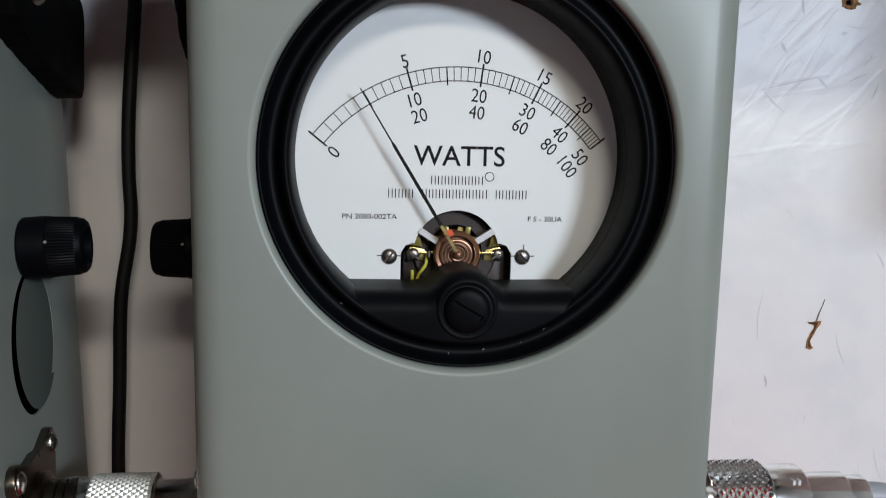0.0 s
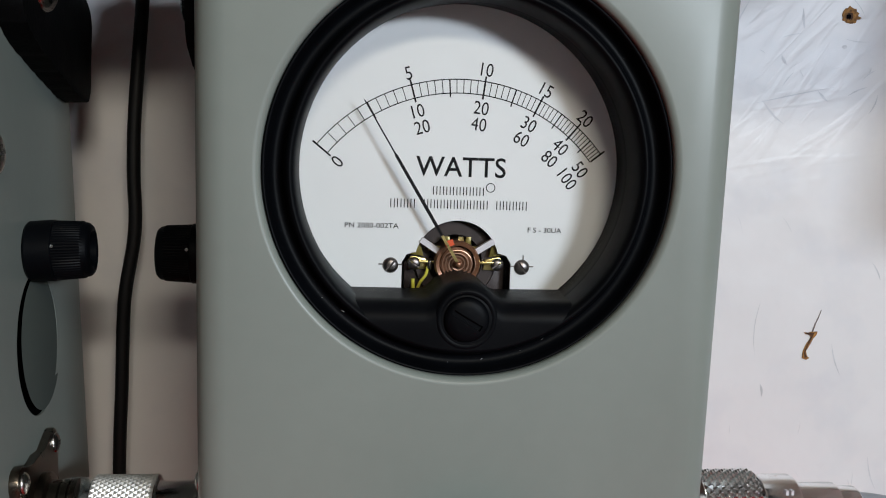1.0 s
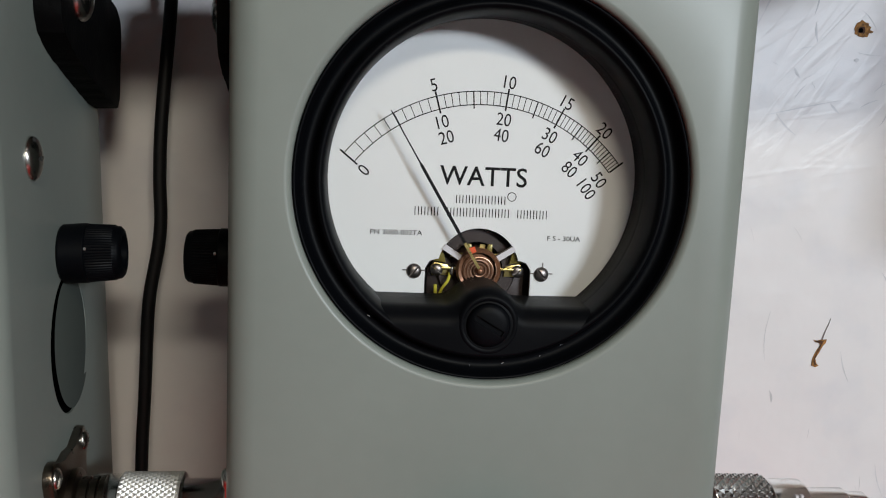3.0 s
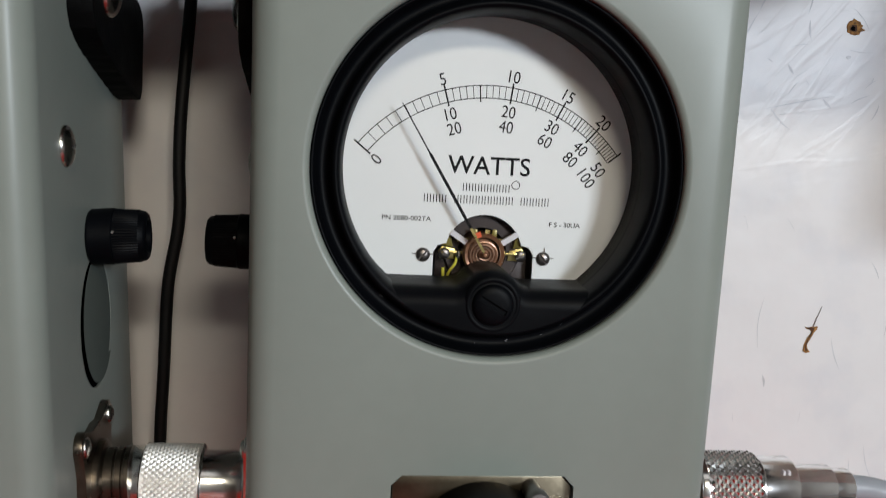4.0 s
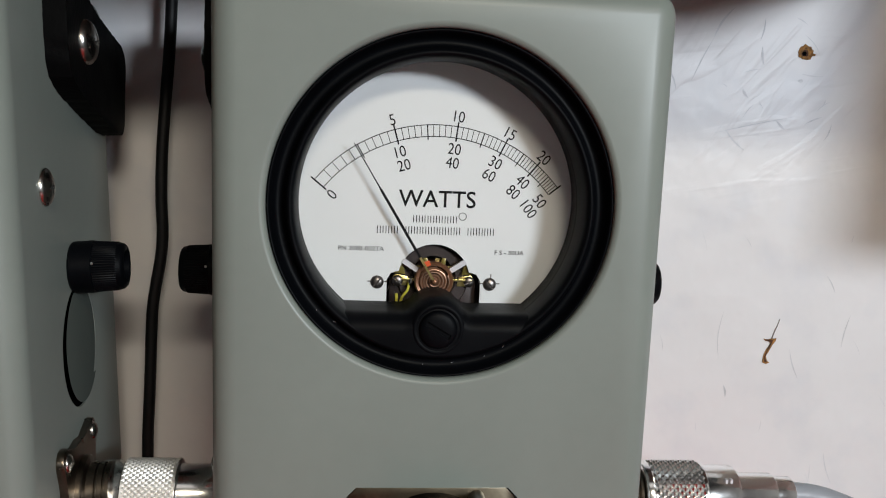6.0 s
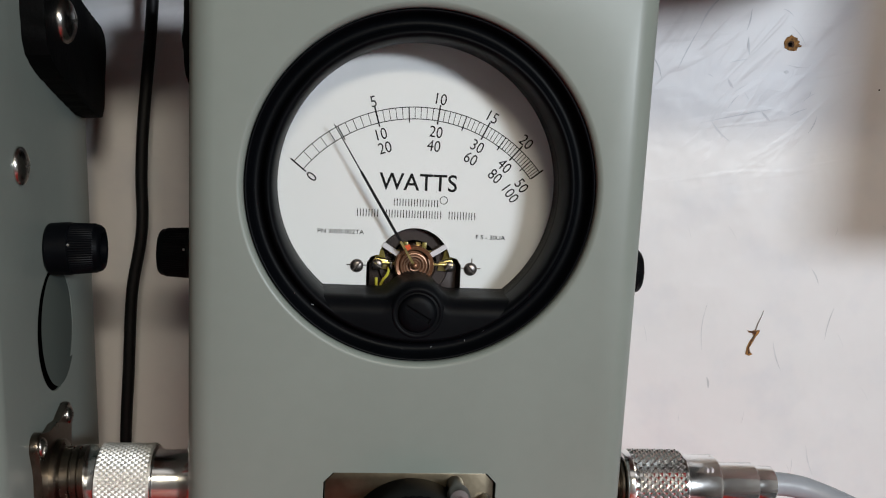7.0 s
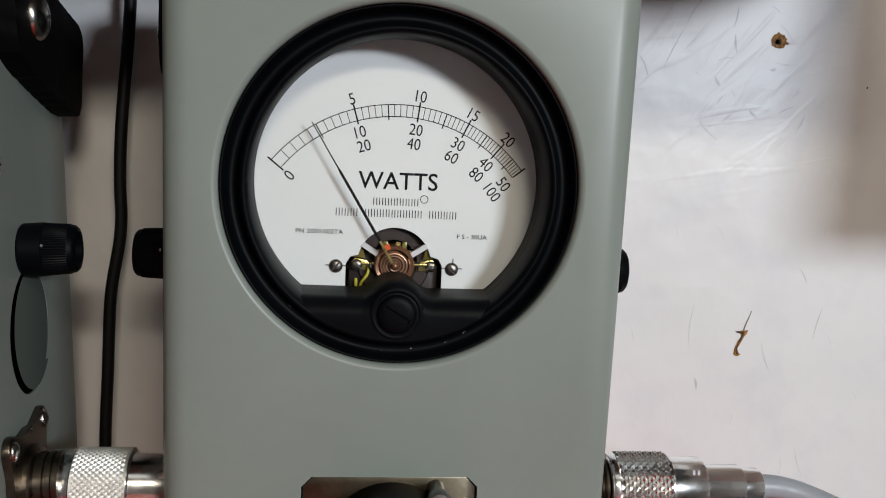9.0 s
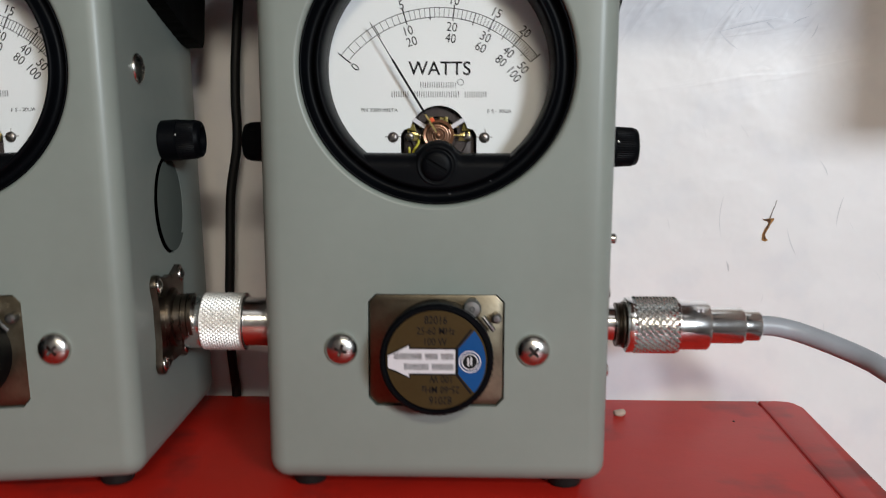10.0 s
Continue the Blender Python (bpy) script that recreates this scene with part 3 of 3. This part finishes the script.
def build_bezel(meter):
    c = (0, 0, 13.035)
    prof = [(4.09, 2.3), (4.09, 0.17), (4.08, 0.135), (4.055, 0.125), (4.025, 0.16), (3.98, 0.27), (3.93, 0.40), (3.86, 0.45), (3.77, 0.45), (3.715, 0.40), (3.68, 0.31), (3.65, 0.225), (3.615, 0.17), (3.575, 0.145), (3.535, 0.15), (3.485, 0.21), (3.45, 0.33), (3.42, 0.50), (3.405, 0.72), (3.405, 0.98), (3.52, 2.3), (4.09, 2.3)]
    bz = part("bezel", lathe(prof, c, "y", 128), BLACK, meter, "black moulded round meter rim", angle=75)
    bump = [(0.88, 10.44), (0.74, 10.46), (0.64, 10.53)] + circle(0, 10.14, 0.72, 36, 144, 14) + [(-0.64, 10.53), (-0.74, 10.46), (-0.88, 10.44)]
    part("inner_wall", lathe([(3.41, 0.96), (3.40, 1.0), (3.42, 1.2), (3.47, 1.87), (3.55, 1.87)], c, "y", 96), BLACK, bz, "black inner rim")
    bm = bmesh.new()
    rings = []
    for y, drop in ((1.86, 0.0), (0.64, 0.0), (0.50, 0.012), (0.40, 0.04), (0.31, 0.09), (0.235, 0.16), (0.185, 0.24), (0.155, 0.32), (0.143, 0.40)):
        a = math.degrees(math.asin((13.05 - 10.45 + drop) / 3.58))
        arc = circle(0, 13.05, 3.58, 180 + a, 360 - a, 44)
        end = 3.58 * math.cos(radians(a)) - 0.06
        upper = [(end, 10.449)] + [(x * (1 - 0.12 * drop), z) for x, z in bump] + [(-end, 10.449)]
        rings.append([bm.verts.new((x, y, z)) for x, z in arc] + [bm.verts.new((x, y, z - drop)) for x, z in upper])
    for lo, hi in zip(rings, rings[1:]):
        for i in range(len(lo)):
            k = (i + 1) % len(lo)
            bm.faces.new((lo[i], lo[k], hi[k], hi[i]))
    bm.faces.new(rings[0])
    bm.faces.new(rings[-1])
    part("lower_panel", bm, PANEL, bz, "black lower rim panel", angle=50)
    sc = part("zero_screw", lathe([(0.47, 0.24), (0.46, 0.115), (0.43, 0.07), (0.37, 0.04), (0.25, 0.02), (0, 0.015)], (0, 0, 10.10), "y", 40), BLACK, bz, "black slotted zero adjuster")
    cut(sc, [prism([(-0.32, 10.22), (-0.26, 10.32), (0.32, 9.98), (0.26, 9.88)], -0.1, 0.09)])
    part("screw_collar", lathe([(0.64, 0.165), (0.60, 0.135), (0.56, 0.125), (0.52, 0.14), (0.48, 0.20)], (0, 0, 10.10), "y", 40), BLACK, bz)
    part("window", lathe([(0, 0.88), (3.52, 0.88), (3.52, 0.96), (0, 0.96)], c, "y", 96), GLASS, bz, "clear round window")


def build_dust(meter, seed):
    g = random.Random(seed)
    bm = bmesh.new()
    for _ in range(6):
        a, r = radians(g.uniform(200, 340)), g.uniform(3.80, 3.93)
        p = Vector((r * math.cos(a), 0.43 - abs(3.85 - r) * 0.5, 13.1 + r * math.sin(a)))
        d = Vector((g.uniform(-1, 1), g.uniform(-0.3, 0), g.uniform(-1, 1))).normalized() * g.uniform(0.01, 0.06)
        tube([p, p + d * 0.5 + Vector((0, -0.01, 0.01)), p + d], g.uniform(0.002, 0.0045), 5, 2, bm)
    tagged(part("dust", bm, SCRATCH, meter, "pale dust flecks in the rim"), kind="stuff")


def build_element(meter):
    e = part("plug_in_element", lathe([(0, -1.22), (1.50, -1.22), (1.53, -1.27), (1.60, -1.27), (1.66, -1.20), (1.66, -0.85), (1.58, -0.80), (1.58, 0.10), (0, 0.10)], (0.05, 0, 4.48), "y", 120,
              ripple=lambda i, j: 1 + (0.012 if i % 2 and j in (4, 5) else 0)), BLACK, meter, "black ribbed power element")
    f0 = -1.222
    lab = part("label_disc", lathe([(0, -0.02), (1.46, -0.02), (1.48, 0.0), (0, 0.0)], (0.05, f0, 4.48), "y", 72), BRONZE, e, "bronze printed label")
    f1 = f0 - 0.022
    cx, cz = 0.05, 4.45
    part("dark_border", prism([(cx - 1.44, cz + 0.20), (cx - 1.20, cz + 0.31), (cx - 0.76, cz + 0.53), (cx - 0.76, cz + 0.41), (cx + 0.56, cz + 0.41), (cx + 1.0, cz + 0.98), (cx + 1.05, cz + 0.94), (cx + 0.64, cz + 0.40), (cx + 0.64, cz - 0.40), (cx + 1.05, cz - 0.94), (cx + 1.0, cz - 0.98), (cx + 0.56, cz - 0.41), (cx - 0.76, cz - 0.41), (cx - 0.76, cz - 0.53), (cx - 1.20, cz - 0.33), (cx - 1.44, cz - 0.24)], f1 - 0.003, f1), INK, lab, "black printed border")
    part("blue_sector", prism([(cx + 0.64, cz + 0.38)] + [(cx + 1.44 * math.cos(radians(t)), cz + 1.44 * math.sin(radians(t))) for t in range(40, -41, -4)] + [(cx + 0.64, cz - 0.38)], f1 - 0.005, f1), BLUE, lab, "blue printed sector")
    part("dark_disc", prism(circle(cx + 0.98, cz, 0.27, 0, 360, 28), f1 - 0.0065, f1 - 0.005), INK, lab)
    bm = bmesh.new()
    for r in (0.31, 0.23):
        ring = circle(cx + 0.98, cz, r, 0, 360, 28)
        for a, b in zip(ring, ring[1:] + ring[:1]):
            strip(a, b, 0.035, f1 - 0.008, bm=bm)
    strip((cx + 0.93, cz - 0.12), (cx + 0.93, cz + 0.12), 0.05, f1 - 0.008, bm=bm)
    strip((cx + 1.02, cz - 0.10), (cx + 1.02, cz + 0.14), 0.05, f1 - 0.008, bm=bm)
    part("round_mark", bm, WHITE, lab, "white round mark")
    part("arrow", prism([(cx - 1.42, cz + 0.16), (cx - 1.20, cz + 0.26), (cx - 0.80, cz + 0.47), (cx - 0.80, cz + 0.36), (cx + 0.55, cz + 0.36), (cx + 0.55, cz - 0.36), (cx - 0.80, cz - 0.36), (cx - 0.80, cz - 0.47), (cx - 1.20, cz - 0.28), (cx - 1.42, cz - 0.20)], f1 - 0.006, f1), WHITE, lab, "white printed arrow")
    part("name_bar", word_bars(cx - 0.95, cx + 0.50, cz - 0.16, 0.18, 16, f1 - 0.008, gaps=(8,), stroke=0.022), INK, lab)
    part("name_bar", word_bars(cx - 1.25, cx + 0.50, cz + 0.15, 0.18, 19, f1 - 0.008, gaps=(9, 14), stroke=0.022), INK, lab)
    for text, z, size in (("82016", 1.20, 0.34), ("25-60 MHz", 0.88, 0.31), ("100 W", 0.56, 0.31)):
        part("lettering", letters(text, size, (cx - 0.02, 4.48 + z), 0, f1, thin=0.006, squash=0.80), INK, lab, smooth=False)
        part("lettering", letters(text, size, (cx + 0.12, 4.48 - z), 180, f1, thin=0.006, squash=0.80), INK, lab, smooth=False)


def flange(meter, side, mat, label):
    """The square connector mount on one side of the case, with its threaded jack."""
    x0 = side_x(4.6) * side
    cy, cz = 3.7, 4.62
    ps = []
    for k in range(4):
        a = radians(45 + 90 * k)
        ps += [(cy + 1.30 * math.sqrt(2) * math.cos(a) + 0.36 * math.cos(a + t), cz + 1.30 * math.sqrt(2) * math.sin(a) + 0.36 * math.sin(a + t)) for t in (-0.9, -0.4, 0, 0.4, 0.9)]
        b = a + radians(45)
        ps += [(cy + 1.48 * math.cos(b + t), cz + 1.48 * math.sin(b + t)) for t in (-0.35, 0, 0.35)]
    lo, hi = sorted((x0, x0 + side * 0.22))
    fl = part("connector_mount", prism(ps, lo, hi, "x", 0.04), mat, meter, label)
    rim = 0.80 if mat is TARNISH else 0.60
    prof = [(1.0, 0.2), (1.0, 0.34), (0.97, 0.38), (rim, 0.42), (rim, 0.62), (rim - 0.05, 0.64), (rim - 0.05, 0.67), (rim, 0.69), (rim, 0.82), (rim - 0.05, 0.84), (rim - 0.05, 0.87), (rim, 0.89), (rim, 1.0), (0, 1.0)]
    if mat is NICKEL:
        prof = [(1.0, 0.2), (0.97, 0.24), (rim, 0.24), (rim, 1.0), (0, 1.0)]
    part("threaded_jack", lathe([(r, x0 + side * h) for r, h in prof], (0, cy, cz), "x", 48), mat, fl)
    for sy in (-1, 1):
        for sz in (-1, 1):
            cross_screw("mount_screw", 0.24, (x0 + side * 0.22, cy + 1.30 * sy, cz + 1.30 * sz), "+x" if side > 0 else "-x", fl, STEEL, "", 0.45, 30 * sy)
    return fl


def side_x(z):
    """Half width of the case at a height."""
    return 5.255 + 0.0095 * z


def build_meter(label, jack, reading):
    m = thing("wattmeter", label, "wattmeter", group="wattmeters on the tool chest")
    case = part("case", box((-5.3, 0, 0.26), (5.3, 9.8, 18.27), 0.62, 7), PAINT, None, "grey-green enamelled steel case")
    for v in case.data.vertices:
        v.co.x *= side_x(v.co.z / CM) / 5.3
        if v.co.y > 9.17 * CM:
            v.co.y = (8.85 + (v.co.y / CM - 9.18) * 2.3) * CM
    lip = [(0, -0.5), (4.265, -0.5), (4.265, 0.0)] + [(4.265 - 0.16 * math.sin(t), 0.16 - 0.16 * math.cos(t)) for t in [i * math.pi / 16 for i in range(1, 9)]] + [(4.105, 4.0), (0, 4.0)]
    window = [(-2.08, 2.98), (-1.85, 2.73), (1.85, 2.73), (2.08, 2.98), (2.08, 5.98), (1.85, 6.22), (-1.85, 6.22), (-2.08, 5.98)]
    cut(case, [lathe(lip, (0, 0, 13.035), "y", 128), prism(window, -1, 3.0), lathe([(0, 4.3), (1.70, 4.3), (1.70, 6.0), (0, 6.0)], (0, 4.92, 8.4), "x", 64)])
    case.parent = m
    part("side_bore", lathe([(0, 4.32), (1.60, 4.32), (1.69, 4.40), (1.69, 5.27)], (0, 4.92, 8.4), "x", 48), MATTBLACK, case, "black bore behind the plug")
    part("side_plug", lathe([(0, 5.325), (1.62, 5.324), (1.655, 5.316), (1.40, 5.24), (0, 5.20)], (0, 5.30, 8.38), "x", 48), MATTE, case, "dull blanking plug set off centre")
    plate = part("socket_plate", prism([(x * 0.985, 4.475 + (z - 4.475) * 0.985) for x, z in window], 0.10, 0.35, "y", 0.03), PLATE, m, "tarnished brass-toned socket plate")
    part("post", lathe([(0.2, 0.10), (0.2, -0.55), (0.27, -0.6), (0.27, -0.78), (0.22, -0.86), (0.08, -0.87), (0.05, -0.82), (0, -0.82)], (1.09, 0, 5.93), "y", 28), GREYSTEEL, plate, "dull steel round post")
    part("catch_spring", tube([(1.42, -0.25, 5.60), (1.58, -0.3, 5.40), (1.74, -0.25, 5.18)], 0.07, 10), GREYSTEEL, plate, "dull spring catch")
    part("catch_pin", lathe([(0.15, 0.1), (0.15, -0.28), (0.10, -0.34), (0, -0.35)], (1.83, 0, 5.54), "y", 20), GREYSTEEL, plate, "dull catch pin")
    build_element(m)
    for s in (-1, 1):
        cross_screw("case_screw", 0.51, (s * 2.93 + 0.03, 0, 4.51), "-y", m, STEEL, "domed plated cross-head screw", 0.5, 12 + 30 * s)
        part("foot", lathe([(0, -0.08), (0.48, -0.08), (0.52, 0.0), (0.55, 0.4), (0, 0.4)], (s * 4.1, 1.1, 0), "z", 24), RUBBER, m, "black rubber foot")
        part("foot", lathe([(0, -0.08), (0.48, -0.08), (0.52, 0.0), (0.55, 0.4), (0, 0.4)], (s * 4.1, 8.7, 0), "z", 24), RUBBER, m, "black rubber foot")
        # storage knob with a ribbed grip and a hollow end
        x0 = side_x(10.7) * s
        part("side_knob", lathe([(r, x0 + s * h) for r, h in [(0, 0), (0.64, 0), (0.69, 0.06), (0.71, 0.50), (0.71, 0.60), (0.68, 0.63), (0.67, 0.64), (0.64, 1.22), (0.64, 1.24), (0.62, 1.34), (0.56, 1.40), (0.46, 1.42), (0.41, 1.38), (0.39, 0.8), (0, 0.8)]], (0, 4.6 if s > 0 else 4.35, 10.62 if s > 0 else 10.76), "x", 180, ripple=lambda i, j: 1 + (0.032 if i % 3 else 0) * (6 <= j <= 7)), BLACK, m, "black ribbed plastic knob")
        part("set_screw", lathe([(0, -0.70), (0.035, -0.695), (0.045, -0.68), (0.045, -0.55), (0, -0.55)], (x0 + s * 0.66, 4.6 if s > 0 else 4.35, 10.80 if s > 0 else 10.94), "y", 14), STEEL, m, "tiny bright set screw in the knob")
        # carrying strap end
        x0 = side_x(15.5) * s
        lo, hi = sorted((x0 - s * 0.06, x0 + s * 0.58))
        ps = [(3.1, 16.9), (3.1, 16.4), (3.16, 15.9), (3.35, 15.62), (3.7, 15.38), (4.3, 15.16), (5.6, 14.8), (7.9, 14.2), (8.9, 14.1), (9.15, 14.35), (9.85, 16.3), (9.8, 16.55), (9.5, 16.8), (7.9, 17.15), (6.5, 17.45), (5.4, 17.8), (4.75, 18.2), (4.6, 18.62), (3.35, 18.62), (3.2, 18.2)]
        worn = random.Random(9)
        fine = []
        for (ya, za), (yb, zb) in zip(ps, ps[1:] + ps[:1]):
            n = max(1, int(math.hypot(yb - ya, zb - za) / 0.16))
            fine += [(ya + (yb - ya) * k / n + worn.uniform(-0.022, 0.022), za + (zb - za) * k / n + worn.uniform(-0.022, 0.022)) for k in range(n)]
        strap = part("strap_end", prism(fine, lo, hi, "x", 0.035, 2), LEATHER, m, "black leather carrying strap end")
        cross_screw("strap_screw", 0.61, (x0 + s * 0.58, 4.75, 16.58), "+x" if s > 0 else "-x", strap, STEEL, "large domed strap screw", 0.5, 10)
        cross_screw("side_screw", 0.48, (side_x(13) * s, 2.45, 12.92), "+x" if s > 0 else "-x", m, STEEL, "domed plated cross-head screw", 0.4, 5)
        flange(m, s, jack, "connector mount with four screws")
    part("strap_bridge", prism([(-6.05, 18.0), (-6.02, 18.4), (-5.8, 18.62), (-5.4, 18.7), (5.4, 18.7), (5.8, 18.62), (6.02, 18.4), (6.05, 18.0), (5.48, 18.1), (5.3, 18.36), (-5.3, 18.36), (-5.48, 18.1)], 3.4, 4.55, "y", 0.05), LEATHER, m, "black leather carrying strap")
    build_bezel(m)
    build_dust(m, 5)
    build_dial(m)
    build_movement(m)
    build_needle(m, reading)
    return m


near = build_meter("grey-green wattmeter with a round black-rimmed dial, coupled to its neighbour", NICKEL, 2.42)
far = build_meter("grey-green wattmeter standing beside its coupled twin", TARNISH, 0.0)
far.matrix_basis = pose(-0.1425, -0.0072, -0.0008, 0, -2.7, 2.3)
part("side_stud", lathe([(0, 6.12), (0.12, 6.12), (0.18, 6.06), (0.18, 5.3)], (0, 4.5, 7.45), "x", 16), STEEL, near, "small bright stud")


# ---- connectors and cables ----
def knurled(r, x0, x1, centre, seg=60, rows=16, depth=0.06):
    """A sleeve covered with small raised diamonds."""
    bm = bmesh.new()
    cy, cz = centre

    def at(j, i, rad):
        a = 2 * math.pi * i / seg
        return bm.verts.new((x0 + (x1 - x0) * j / rows, cy + rad * math.cos(a), cz + rad * math.sin(a)))

    low = {(j, i): at(j, i, r - depth) for j in range(rows + 1) for i in range(seg) if (i + j) % 2 == 0}
    for j in range(rows + 1):
        for i in range(seg):
            if (i + j) % 2:
                ring = [low.get((j - 1, i)), low.get((j, (i + 1) % seg)), low.get((j + 1, i)), low.get((j, (i - 1) % seg))]
                top = at(j, i, r if 0 < j < rows else r - depth)
                for a, b in zip(ring, ring[1:] + ring[:1]):
                    if a and b:
                        bm.faces.new((a, b, top))
    return bm


AX = (3.5, 4.61)
plug = thing("cable_plug", "nickel-plated coaxial plug with a knurled ring on the meter", "plug", (0, 0, 0))
part("thread_gap", lathe([(0.58, 5.95), (0.74, 5.97), (0.76, 6.02), (0.70, 6.06), (0.76, 6.10), (0.70, 6.14), (0.78, 6.18), (0.80, 6.24), (0.74, 6.28), (0.72, 6.32)], (0, *AX), "x", 48), TARNISH, plug, "brown tarnished thread ring")
part("coupling_ring", lathe([(0.80, 6.28), (0.92, 6.30), (0.95, 6.35), (0.95, 6.50), (0.90, 6.56)], (0, *AX), "x", 64), NICKEL, plug)
part("knurled_ring", knurled(0.985, 6.52, 8.06, AX, 56, 14, 0.075), NICKEL, plug, "diamond-knurled nickel ring", smooth=False)
part("barrel", lathe([(0.93, 8.02), (0.93, 8.07), (0.85, 8.10), (0.84, 8.16), (0.84, 9.02), (0.80, 9.09), (0.64, 9.11), (0.62, 9.16), (0.62, 10.22), (0.59, 10.27), (0.53, 10.28), (0.52, 10.32), (0.52, 10.80), (0.48, 10.86), (0.34, 10.87)], (0, *AX), "x", 64), NICKEL, plug, "stepped bright barrel")
bars = bmesh.new()
for h in (8.62, 8.76):
    box((h, AX[0] - 0.62, AX[1] + 0.55), (h + 0.07, AX[0] - 0.50, AX[1] + 0.68), bm=bars)
part("stamped_mark", bars, WHITE, plug)

lead = thing("grey_coaxial_cable", "grey coaxial cable sagging from the plug past the chest", "cable", (0, 0, 0))
part("jacket", tube([(10.85, 3.5, 4.61), (11.3, 3.5, 4.60), (12.0, 3.45, 4.46), (12.9, 3.0, 4.19), (13.78, 2.3, 3.87), (14.3, 1.5, 3.59), (15.26, 0.0, 2.8), (16.2, -2.0, 1.2), (17.2, -4.0, -2.5), (18.0, -5.0, -10.0), (18.2, -5.0, -40.0), (18.5, -5.0, -84.6)], 0.335, 20), GREYCABLE, lead)

link = thing("coupling_barrel", "nickel coaxial coupler with a knurled ring joining both meters", "coupler", (0, 0, 0))
part("front_collar", lathe([(0.70, -8.72), (0.90, -8.70), (0.93, -8.62), (0.93, -8.10), (0.96, -8.07), (0.90, -8.04)], (0, *AX), "x", 64), NICKEL, link)
part("knurled_ring", knurled(0.935, -8.06, -6.66, AX, 84, 16, -0.05), SATIN, link, "fine knurled satin ring", smooth=False)
part("barrel", lathe([(0.90, -6.72), (0.975, -6.68), (0.97, -6.64), (0.84, -6.62), (0.83, -6.58), (0.83, -5.66), (0.78, -5.58), (0.5, -5.56)], (0, *AX), "x", 64), NICKEL, link)

cord = thing("black_cord", "thin black cord hanging down the wall between the meters", "cord", (0, 0, 0))
part("jacket", tube([(-8.0, 9.6, 21.08), (-8.02, 9.5, 19.5), (-8.1, 9.5, 17.3), (-8.33, 9.5, 14.2), (-8.38, 9.5, 12.4), (-8.34, 9.5, 11.2), (-8.40, 9.5, 10.3), (-8.62, 9.5, 9.0), (-8.70, 9.5, 8.0), (-8.76, 9.5, 6.0), (-8.86, 9.6, 4.0), (-8.9, 9.8, 2.2), (-8.9, 10.3, 0.6), (-8.9, 10.5, -0.6), (-8.9, 10.52, -10), (-8.9, 10.52, -60)], 0.19, 12), BLACKCABLE, cord)
